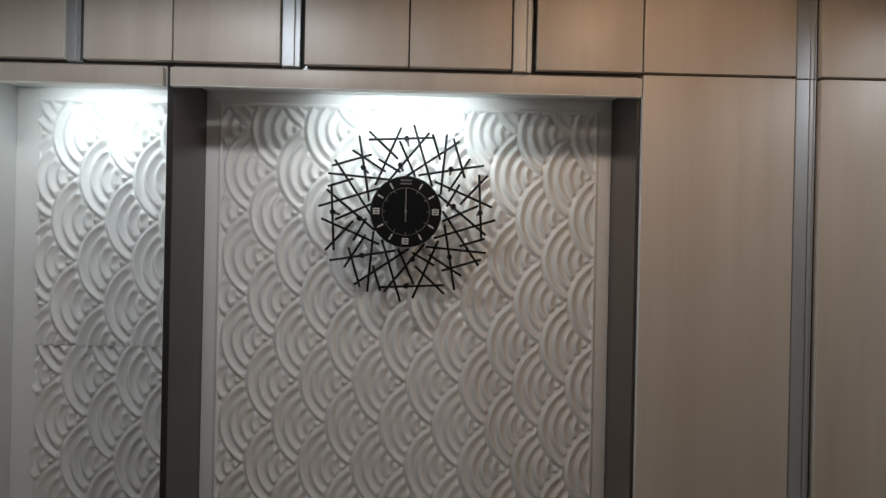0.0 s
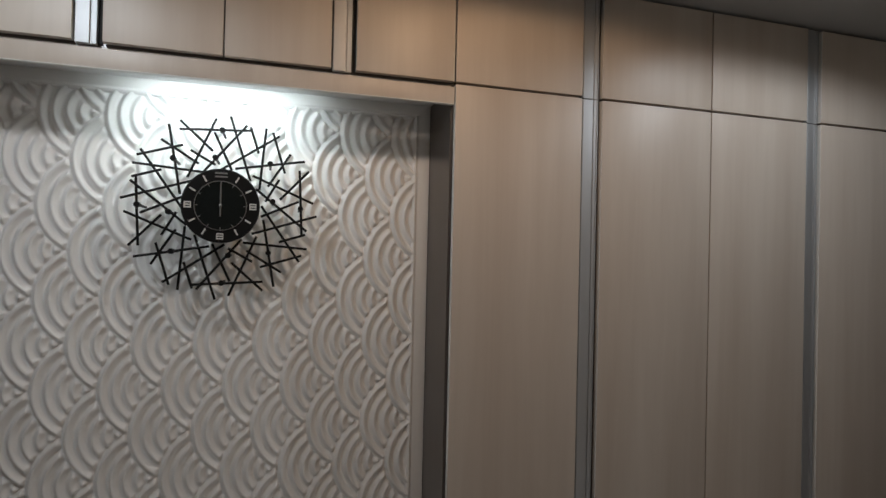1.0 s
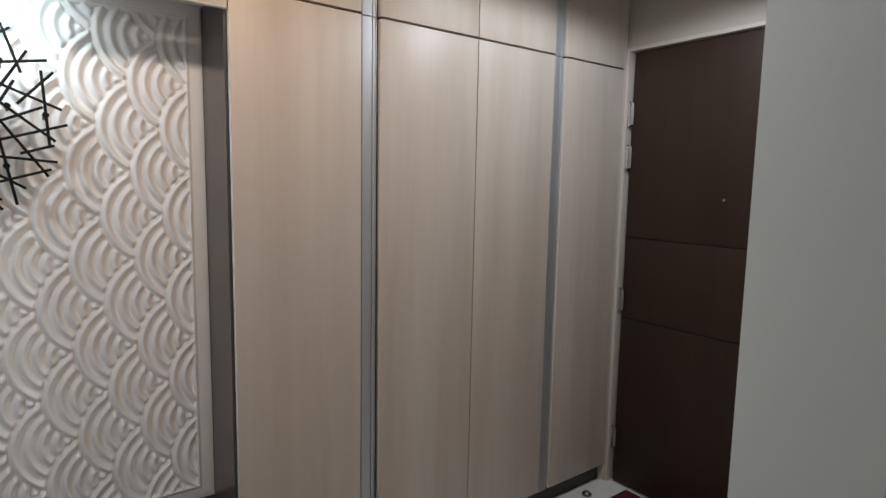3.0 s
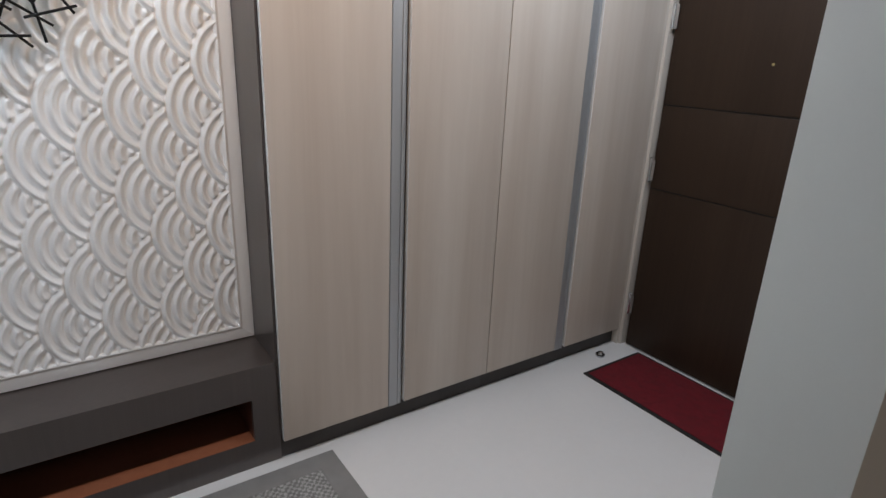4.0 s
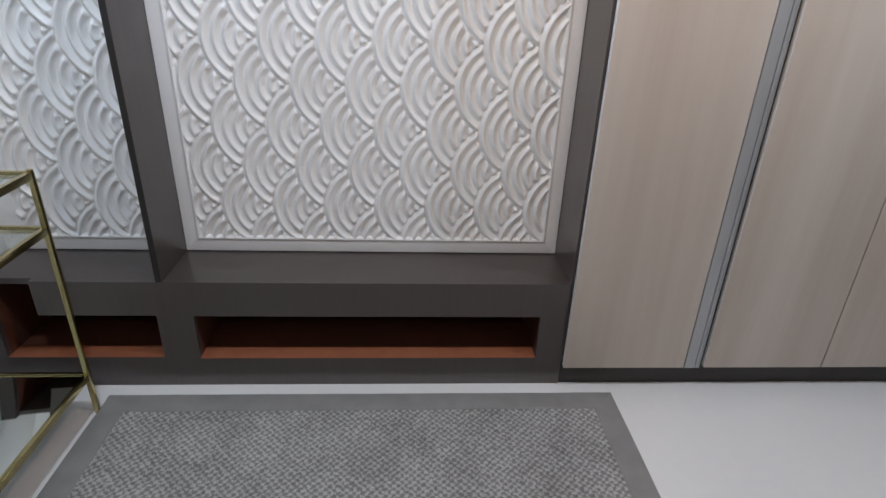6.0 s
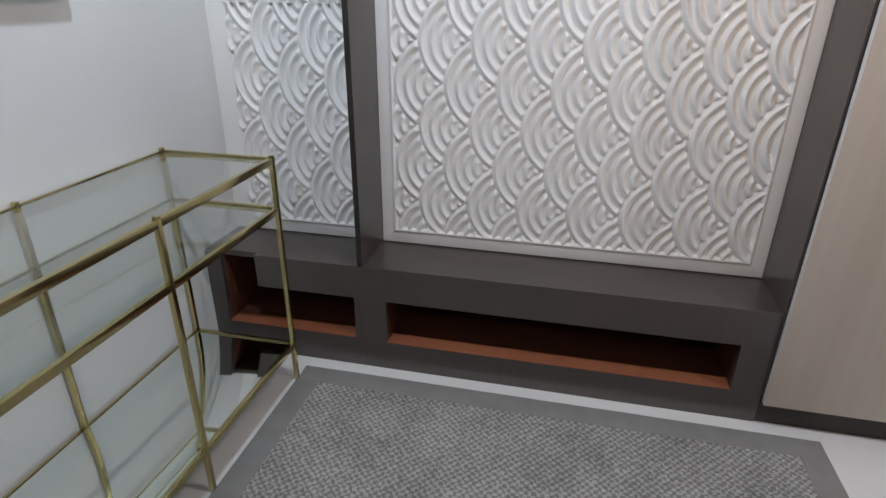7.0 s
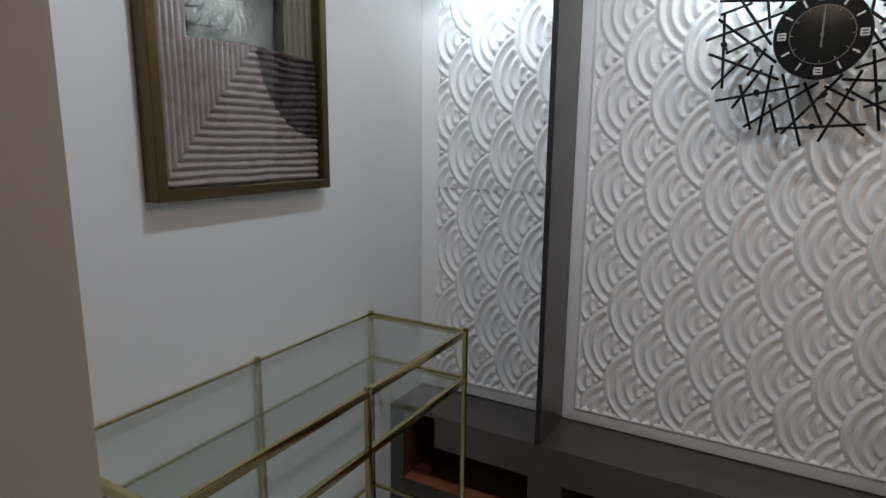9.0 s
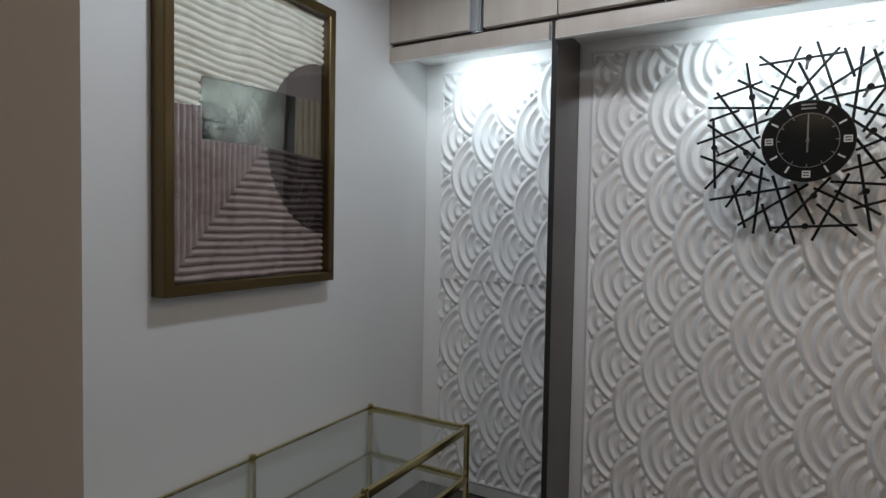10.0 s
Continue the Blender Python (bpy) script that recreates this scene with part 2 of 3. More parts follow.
# ---------------------------------------------------------------- mesh helpers
def box(bm, x0, y0, z0, x1, y1, z1, bevel=0.0, seg=2):
    """A block between two corners, its edges rounded."""
    made = bmesh.ops.create_cube(bm, size=1.0)
    vs = made["verts"]
    for v in vs:
        v.co = Vector(((x0 + x1) / 2 + v.co.x * (x1 - x0), (y0 + y1) / 2 + v.co.y * (y1 - y0), (z0 + z1) / 2 + v.co.z * (z1 - z0)))
    if bevel:
        es = {e for v in vs for e in v.link_edges}
        bmesh.ops.bevel(bm, geom=list(es), offset=bevel, segments=seg, profile=0.7, affect="EDGES")
    return bm


def rod(bm, a, b, r, n=10, cap=True, r2=None):
    """A round bar from a to b."""
    a, b = Vector(a), Vector(b)
    turn = (b - a).to_track_quat("Z", "Y").to_matrix().to_4x4()
    bmesh.ops.create_cone(bm, cap_ends=cap, segments=n, radius1=r, radius2=r if r2 is None else r2, depth=(b - a).length, matrix=Matrix.Translation((a + b) / 2) @ turn)
    return bm


def turned(bm, profile, n=48, axis="z", at=(0, 0, 0), hollow=False):
    """A lathe: (radius, height) pairs spun about an axis through at."""
    rings = []
    for r, h in profile:
        ring = []
        for k in range(n):
            a = 2 * math.pi * k / n
            p = (r * math.cos(a), r * math.sin(a), h) if axis == "z" else (r * math.cos(a), h, r * math.sin(a))
            ring.append(bm.verts.new(Vector(at) + Vector(p)))
        rings.append(ring)
    for i in range(len(rings) - 1):
        for k in range(n):
            bm.faces.new((rings[i][k], rings[i][(k + 1) % n], rings[i + 1][(k + 1) % n], rings[i + 1][k]))
    if hollow:
        for k in range(n):
            bm.faces.new((rings[-1][k], rings[-1][(k + 1) % n], rings[0][(k + 1) % n], rings[0][k]))
    else:
        bm.faces.new(rings[-1])
        bm.faces.new(list(reversed(rings[0])))
    bmesh.ops.recalc_face_normals(bm, faces=bm.faces)
    return bm


def finish(bm, name, material, smooth=True):
    mesh = bpy.data.meshes.new(name)
    bmesh.ops.recalc_face_normals(bm, faces=bm.faces)
    bm.to_mesh(mesh)
    bm.free()
    for m in material if isinstance(material, (list, tuple)) else (material,):
        mesh.materials.append(m)
    if smooth:
        for p in mesh.polygons:
            p.use_smooth = True
        mesh.set_sharp_from_angle(angle=radians(32))
    return mesh


def part(name, bm, material, parent, label=""):
    ob = new(name, bm if isinstance(bm, bpy.types.Mesh) else finish(bm, name, material))
    ob.parent = parent
    top = parent.matrix_basis.inverted()
    if parent.parent:
        top = Matrix.Identity(4)
    ob.matrix_parent_inverse = top
    return tagged(ob, label)


def thing(name, base, label, category, group="", kind=""):
    ob = new(name)
    ob.empty_display_size = 0.05
    ob.matrix_basis = Matrix.Translation(base)
    return tagged(ob, label, category, group, kind)


def solid(name, bm, material, label, category, kind="", group=""):
    return tagged(new(name, finish(bm, name, material)), label, category, group, kind)


def B(*a, **k):
    return box(bmesh.new(), *a, **k)


def sheet(name, xs, zs, height, place):
    """A relief: height(x, z) over a grid, put in space by place(x, z, h)."""
    gx, gz = np.meshgrid(xs, zs)
    co = place(gx, gz, height(gx, gz)).reshape(-1, 3)
    nx, nz = len(xs), len(zs)
    i = (np.arange(nz - 1)[:, None] * nx + np.arange(nx - 1)[None, :]).ravel()
    quads = np.stack([i, i + 1, i + nx + 1, i + nx], 1)
    mesh = bpy.data.meshes.new(name)
    mesh.from_pydata([], [], [])
    mesh.vertices.add(len(co))
    mesh.vertices.foreach_set("co", co.astype(np.float32).ravel())
    mesh.loops.add(quads.size)
    mesh.loops.foreach_set("vertex_index", quads.ravel().astype(np.int32))
    mesh.polygons.add(len(quads))
    mesh.polygons.foreach_set("loop_start", np.arange(0, quads.size, 4, dtype=np.int32))
    mesh.update(calc_edges=True)
    mesh.validate()
    for p in mesh.polygons:
        p.use_smooth = True
    return mesh


# ---------------------------------------------------------------- the shell of the place
solid("floor", B(-4.2, -6.2, -0.12, XE + 0.35, 0.75, 0.0), FLOOR, "polished white floor with soft reflections", "floor", "structure")
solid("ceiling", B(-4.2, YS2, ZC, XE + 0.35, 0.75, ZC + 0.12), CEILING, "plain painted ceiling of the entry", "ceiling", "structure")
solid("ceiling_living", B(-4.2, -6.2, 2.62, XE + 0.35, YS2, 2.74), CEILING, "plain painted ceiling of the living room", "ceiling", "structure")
solid("wall_north", B(-4.2, 0.60, 0, XE + 0.35, 0.75, ZC), WHITE_WALL, "white wall behind the cabinets", "wall", "structure")
solid("wall_west", B(XW - 0.15, YS, 0, XW, 0.60, ZC), WHITE_WALL, "smooth white painted wall", "wall", "structure")
bm = bmesh.new()
box(bm, -4.2, YS2, 0, OX0, YS, 2.62, 0.004)
solid("wall_south_west", bm, BEIGE_WALL, "painted wall end beside the opening", "wall", "structure")
solid("wall_south_east", B(OX1, YS2, 0, XE + 0.35, YS, 2.62, bevel=0.004), GREY_WALL, "painted wall end beside the opening", "wall", "structure")
bm = bmesh.new()
box(bm, -4.2, -6.2, 0, -4.05, YS2, 2.62)
box(bm, XE + 0.2, -6.2, 0, XE + 0.35, YS2, 2.62)
box(bm, -4.05, -6.2, 0, XE + 0.2, -6.05, 2.62)
solid("wall_living", bm, BEIGE_WALL, "plain walls of the living room", "wall", "structure")

# east wall with the entrance door's opening
DY0, DY1, DZ = -0.013, -0.960, 2.080
bm = bmesh.new()
box(bm, XE, YS, 0, XE + 0.2, DY1 - 0.045, ZC)
box(bm, XE, DY1 - 0.045, DZ + 0.015, XE + 0.2, DY0 + 0.045, ZC)
box(bm, XE, DY0 + 0.045, 0, XE + 0.2, 0.60, ZC)
solid("wall_east", bm, BEIGE_WALL, "cream painted wall round the entrance door", "wall", "structure")


def entrance_door():
    d = thing("door_1", (XE, (DY0 + DY1) / 2, 0), "closed dark brown wooden entrance door with two grooves", "door", kind="structure")
    bm = bmesh.new()
    rails = [0.006, 0.838, 1.226, DZ - 0.004]
    panels = []
    for k in range(3):
        g = 0.0035
        p = part("panel", B(XE + 0.008, DY1 + 0.003, rails[k] + g, XE + 0.048, DY0 - 0.016, rails[k + 1] - g, bevel=0.003), DARK_DOOR, d)
        panels.append(p)
    part("core", B(XE + 0.014, DY1 + 0.004, 0.006, XE + 0.046, DY0 - 0.014, DZ - 0.004), DARK_GAP, d)
    for y0, y1 in ((DY0, DY0 + 0.048), (DY1 - 0.048, DY1)):
        bm = bmesh.new()
        box(bm, XE - 0.014, y0, 0, XE + 0.10, y1, DZ + 0.017, 0.004)
        part("jamb", bm, DOOR_FRAME, d, "cream painted door jamb")
    part("header", B(XE - 0.012, DY1, DZ, XE + 0.10, DY0, DZ + 0.017, bevel=0.004), DOOR_FRAME, d, "cream painted door header")
    part("door_stop", B(XE + 0.05, DY0 - 0.02, 0, XE + 0.075, DY0 + 0.001, DZ, bevel=0.001), DARK_GAP, d)
    for z in (0.235, 0.925, 1.600, 1.797):
        bm = bmesh.new()
        rod(bm, (XE - 0.004, DY0 - 0.006, z - 0.052), (XE - 0.004, DY0 - 0.006, z + 0.052), 0.0065, 12)
        for k in (-0.056, 0.056):
            rod(bm, (XE - 0.004, DY0 - 0.006, z + k - 0.003), (XE - 0.004, DY0 - 0.006, z + k + 0.003), 0.0045, 10)
        box(bm, XE - 0.003, DY0 - 0.030, z - 0.050, XE + 0.004, DY0 - 0.006, z + 0.050, 0.0008)
        part("hinge", bm, CHROME, d, "polished steel butt hinge")
    bm = bmesh.new()
    turned(bm, [(0.007, 0), (0.007, 0.002), (0.0055, 0.0035), (0.0035, 0.0035), (0.003, 0.002)], 20, "z")
    bmesh.ops.transform(bm, matrix=Matrix.Translation((XE + 0.007, -0.488, 1.417)) @ Matrix.Rotation(radians(-90), 4, "Y"), verts=bm.verts)
    part("peephole", bm, BRASS, d, "small round door viewer")
    bm = bmesh.new()
    box(bm, XE - 0.001, DY1 + 0.05, 0.93, XE + 0.007, DY1 + 0.095, 1.13, 0.003)
    rod(bm, (XE + 0.004, DY1 + 0.072, 1.04), (XE - 0.05, DY1 + 0.072, 1.04), 0.010, 14)
    rod(bm, (XE - 0.05, DY1 + 0.066, 1.04), (XE - 0.05, DY1 + 0.20, 1.04), 0.009, 14)
    part("lever_handle", bm, CHROME, d, "brushed steel lever on a plate")


entrance_door()


# ---------------------------------------------------------------- cabinets
def front(name, x0, x1, z0, z1, parent, label="", banded=1):
    """A slab door of pale laminate with rounded edges, 20 mm thick."""
    bm = B(x0 + 0.0022, 0.0, z0, x1 - 0.0022, 0.020, z1, bevel=0.0016)
    bm.normal_update()
    for f in bm.faces:
        f.material_index = 1 if f.normal.x * banded > 0.6 or (x0 == 0 and f.normal.x < -0.6) else 0
    return part(name, bm, [PALE_WOOD, PALE_EDGE], parent, label)


def grip(x0, x1, z0, z1, parent):
    """A pair of aluminium grip profiles between two doors, with thin dark gaps."""
    k = (x1 - x0) / 0.065
    z0 -= 0.006

    def strip(a, b, y, r):
        bm = bmesh.new()
        box(bm, x0 + a * k, y, z0, x0 + b * k, 0.020, z1, r, 3)
        return bm

    left = strip(0.003, 0.0370, 0.004, 0.0030)
    box(left, x0 + 0.0360 * k, 0.0100, z0, x0 + 0.0410 * k, 0.020, z1)
    part("grip_profile", left, ALU, parent, "matt anodised aluminium grip profile")
    right = strip(0.0405, 0.0535, 0.0065, 0.0025)
    box(right, x0 + 0.0510 * k, 0.0035, z0, x0 + 0.0535 * k, 0.012, z1, 0.0012, 2)
    part("grip_profile", right, ALU, parent, "matt anodised aluminium grip profile")
    part("slot", B(x0 + 0.002, 0.019, z0 + 0.006, x1 - 0.002, 0.024, z1), DARK_GAP, parent)


def tall_unit(x0, g0, g1, x1, label):
    u = thing("tall_cabinet", ((x0 + x1) / 2, 0.3, 0), label, "wardrobe", "tall cabinets of the built-in wall")
    zb = 0.089
    part("carcass", B(x0 + 0.0005, 0.026, zb + 0.012, x1 - 0.0005, 0.598, ZT - 0.004), TAUPE, u, "taupe cabinet box")
    part("plinth", B(x0, YB + 0.004, 0.0, x1, 0.56, zb + 0.012, bevel=0.001), PLINTH, u, "near-black brown plinth")
    front("door", x0, g0, zb, ZT - 0.004, u)
    front("door", g1, x1, zb, ZT - 0.004, u, banded=-1)
    grip(g0, g1, zb, ZT - 0.004, u)
    return u


def overhead_unit(x0, g0, g1, x1, zb, label):
    u = thing("overhead_cabinet", ((x0 + x1) / 2, 0.3, zb), label, "cabinet", "overhead cabinets under the ceiling")
    part("carcass", B(x0 + 0.0005, 0.026, zb - 0.002, x1 - 0.0005, 0.598, ZC - 0.003), TAUPE, u, "taupe cabinet box")
    front("door", x0, g0, zb + 0.004, ZC - 0.010, u)
    front("door", g1, x1, zb + 0.004, ZC - 0.010, u, banded=-1)
    grip(g0, g1, zb + 0.004, ZC - 0.010, u)
    return u


tall_unit(0.0, 0.420, 0.488, 0.908, "tall pale wood cabinet with full-height aluminium grips")
tall_unit(0.908, 1.322, 1.384, 1.786, "tall pale wood cabinet next to the entrance door")
solid("trim", B(1.7865, 0.001, 0, XE - 0.0145, 0.30, ZC - 0.001, bevel=0.002), DOOR_FRAME, "cream filler strip between cabinet and door jamb", "trim", "structure")
for x0, g0, g1, x1 in ((XW + 0.001, -1.560, -1.512, -1.272), (-1.272, -0.983, -0.920, -0.636), (-0.636, -0.357, -0.292, 0.0), (0.0, 0.420, 0.488, 0.908), (0.908, 1.322, 1.384, 1.786)):
    overhead_unit(x0, g0, g1, x1, ZT, "pale wood overhead cabinet reaching the ceiling")

# pelmet boards under the overhead cabinets, and the boards that close the recesses
for x0, x1 in ((XW + 0.001, PX0 - 0.001), (PX1 + 0.001, -0.001)):
    u = thing("pelmet", ((x0 + x1) / 2, 0.013, ZS), "pale wood pelmet board below the overhead cabinets", "pelmet", "pelmets")
    part("board", B(x0, 0.003, ZS + 0.002, x1, 0.024, ZT - 0.012, bevel=0.0012), PALE_WOOD, u)
    part("edge_band", B(x0 + 0.0003, 0.0034, ZS, x1 - 0.0003, 0.0236, ZS + 0.0019), PALE_EDGE, u, "pale edge band along the lower edge")
u = thing("divider", (PX0, YB, 0.3), "upright taupe board dividing the two recesses", "divider panel")
part("board", B(PX0, YB, 0.3925, PX1, 0.598, ZT - 0.003, bevel=0.001), TAUPE, u)
part("edge_band", B(PX0 + 0.0005, YB - 0.0025, 0.393, PX1 - 0.0005, YB - 0.0002, ZT - 0.004), TAUPE_EDGE, u, "black edge band")
solid("side_board", B(-0.005, 0.026, 0.3925, -0.0003, 0.598, ZT - 0.003), TAUPE, "taupe board on the side of the tall cabinet", "side panel")
for x0, x1 in ((XW + 0.001, PX0 - 0.0005), (PX1 + 0.0005, -0.0055)):
    solid("trim", B(x0, 0.026, 1.990, x1, 0.598, 1.9975), MOULD, "white board closing the top of the recess", "trim", "structure")


def bench(x0, x1, n0, n1, nz0, nz1, label, notch=None):
    """A low hollow bench, its front cut open by a long niche with a red-brown floor."""
    zt = 0.392
    b = thing("bench", ((x0 + x1) / 2, 0.3, 0), label, "bench", "built-in benches")
    f0, f1 = YB, YB + 0.020
    part("seat", B(x0, f1 + 0.0002, zt - 0.020, x1, 0.40, zt - 0.0003), TAUPE, b, "taupe laminate seat board")
    part("bottom_rail", B(x0, f0, 0, x1, f1, nz0), TAUPE, b)
    part("stile", B(x0, f0, nz0, n0, f1, zt), TAUPE, b)
    part("stile", B(n1, f0, nz0, x1, f1, zt), TAUPE, b)
    part("top_rail", B(notch or n0, f0, nz1, n1, f1, zt), TAUPE, b)
    # bright front strip, darker floor and sides: the niche's shadow edge put into colour
    part("lipping", B(n0, f0 + 0.0005, nz0, n1, f1 + 0.044, nz0 + 0.0022, bevel=0.0008), NICHE_LIT, b, "front strip of the niche floor in the lit veneer tone")
    part("niche_floor", B(n0 - 0.018, f1 + 0.0005, nz0 - 0.018, n1 + 0.018, 0.30, nz0), NICHE_SHADED, b, "red-brown niche floor in the shaded veneer tone")
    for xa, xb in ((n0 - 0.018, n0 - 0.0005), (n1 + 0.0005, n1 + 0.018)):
        part("niche_side", B(xa, f1 + 0.0005, nz0 + 0.0002, xb, 0.30, zt - 0.022), NICHE_SHADED, b)
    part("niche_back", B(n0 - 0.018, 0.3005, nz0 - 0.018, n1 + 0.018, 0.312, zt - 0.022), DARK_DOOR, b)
    return b


bench(XW + 0.001, PX0 + 0.0088, -1.806, -1.316, 0.112, 0.272, "short dark taupe bench with an open niche", notch=-1.674)
bench(PX0 + 0.0092, -0.0003, -1.202, -0.090, 0.107, 0.270, "long dark taupe bench with an open niche")

# ---------------------------------------------------------------- relief panels with overlapping scales
RX, RZ, RR = 0.1678, 0.2640, 0.1560
RING_STEP = RR / 4.7            # from ridge to ridge; the rim of a scale lies in a groove


def scales(ox, oz):
    """Overlapping round scales, each with four rounded ridges about its centre; those further east lie on top."""
    def height(x, z):
        best = np.zeros_like(x)
        top = np.full_like(x, -9.0)
        for ky in range(-16, 17):
            cz = oz + ky * RZ / 2
            shift = 0.5 * RX * (ky % 2)
            near = np.abs(z - cz) < RR
            if not near.any():
                continue
            half = np.sqrt(np.maximum(RR * RR - (z - cz) ** 2, 0))
            k = np.floor((x + half - ox - shift) / RX)
            cx = ox + shift + k * RX
            r = np.hypot(x - cx, z - cz)
            ok = near & (cx > top) & (r < RR)
            ridge = 0.5 - 0.5 * np.cos(2 * np.pi * (RR - r) / RING_STEP)
            h = 0.001 + 0.0036 * (1 - r / RR) + 0.0182 * ridge
            best = np.where(ok, h, best)
            top = np.where(ok, cx, top)
        soft = np.pad(best, 1, mode="edge")
        best = (4 * best + 2 * (soft[1:-1, :-2] + soft[1:-1, 2:] + soft[:-2, 1:-1] + soft[2:, 1:-1]) + soft[:-2, :-2] + soft[:-2, 2:] + soft[2:, :-2] + soft[2:, 2:]) / 16
        return best
    return height


def relief_panel(x0, x1, z0, z1, boards, label, step=0.0028, filler=None):
    """A moulded board with rows of ringed scales, inside a mitred white frame. The figures give the frame's inner edge."""
    p = thing("wall_panel", ((x0 + x1) / 2, YP + 0.01, z0), label, "wall panel", "relief wall panels")
    back = YP + 0.015
    xs = np.arange(x0 - 0.004, x1 + 0.004 + step, step)
    for low, high, ox, oz in boards:
        zs = np.linspace(low, high, round((high - low) / step))
        mesh = sheet("relief_board", xs, zs, scales(ox, oz), lambda x, z, h: np.stack([x, back - h, z], -1))
        mesh.materials.append(RELIEF)
        part("relief_board", mesh, None, p, "white board moulded with overlapping ringed scales")
    w = 0.056
    for k in range(3 if filler else 4):
        # profile across the frame: distance outwards, height towards the room
        prof = [(0.0, -0.010), (0.0, 0.011), (0.003, 0.0160), (0.008, 0.0180), (0.012, 0.0168), (0.015, 0.0138), (0.018, 0.0128), (0.052, 0.0128), (w, 0.0115), (w, -0.02)]
        bm = bmesh.new()
        rows = []
        for d, h in prof:
            y = back - h
            left = x0 if filler else x0 - d
            c = [(left, z0 - d), (x1 + d, z0 - d), (x1 + d, z1 + d), (left, z1 + d)]
            a, b = c[k], c[(k + 1) % 4]
            rows.append((bm.verts.new((a[0], y, a[1])), bm.verts.new((b[0], y, b[1]))))
        for (a, b), (c, d) in zip(rows, rows[1:]):
            bm.faces.new((a, b, d, c))
        part("frame_moulding", bm, MOULD, p, "white painted frame moulding")
    if filler:
        part("filler", B(filler, back - 0.0130, z0 - w, x0 - 0.0005, back + 0.011, z1 + w - 0.012), MOULD, p, "flat white filler strip")
    part("backing", B(x0 - 0.06, back + 0.012, z0 - 0.05, x1 + 0.06, back + 0.03, z1 + 0.045), MOULD, p)
    return p


relief_panel(-1.222, -0.062, 0.452, 1.942, [(0.448, 1.946, -0.906, 1.219)], "white scale-relief wall panel in a white frame")
relief_panel(-1.792, -1.355, 0.452, 1.942, [(0.448, 1.1886, -1.564, 0.826), (1.1886, 1.946, -1.606, 1.316)], "narrow white scale-relief wall panel in the corner recess", filler=XW + 0.001)
for x, w, watts in STRIPS:
    u = thing("recess_light", (x, STRIP_Y, 1.985), "slim white light strip under the top of the recess", "light", "recess lights")
    part("housing", B(x - w / 2 - 0.006, STRIP_Y - 0.010, 1.9795, x + w / 2 + 0.006, STRIP_Y + 0.010, 1.9895, bevel=0.001), ALU, u, "aluminium channel")
    part("diffuser", B(x - w / 2, STRIP_Y - 0.007, 1.9775, x + w / 2, STRIP_Y + 0.007, 1.9794, bevel=0.0005), LED_GLOW, u, "glowing diffuser")


# ---------------------------------------------------------------- ceiling lights
for x, y in [d[:2] for d in DOWNLIGHTS] + [WARM_SPOT]:
    u = thing("downlight", (x, y, ZC), "round recessed downlight with a white ring", "light", "ceiling downlights")
    part("trim_ring", turned(bmesh.new(), [(0.052, -0.012), (0.062, -0.006), (0.064, -0.0005), (0.050, -0.0005), (0.048, -0.008)], 40, at=(x, y, ZC), hollow=True), MOULD, u)
    part("diffuser", turned(bmesh.new(), [(0.047, -0.006), (0.0472, -0.004), (0.047, -0.002)], 40, at=(x, y, ZC)), LAMP_GLOW, u, "glowing diffuser")
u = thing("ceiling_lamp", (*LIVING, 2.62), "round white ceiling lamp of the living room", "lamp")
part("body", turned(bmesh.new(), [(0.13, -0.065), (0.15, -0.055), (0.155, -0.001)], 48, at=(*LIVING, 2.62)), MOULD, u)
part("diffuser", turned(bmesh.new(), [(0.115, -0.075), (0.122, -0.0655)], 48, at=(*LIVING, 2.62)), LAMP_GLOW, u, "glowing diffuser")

# ---------------------------------------------------------------- wall clock
STICKS = [(-172, 315, 118, 330), (-172, 355, -42, 235), (-32, 378, -142, 120), (23, 395, 110, 120), (93, 350, -82, 135),
          (-37, 315, 35, 158), (228, 322, -12, 158), (171, 355, 148, 85), (108, 345, 143, 235), (200, 332, 253, 158),
          (48, 168, 338, 217), (276, 248, 183, 100), (-127, 230, -29, 175)]


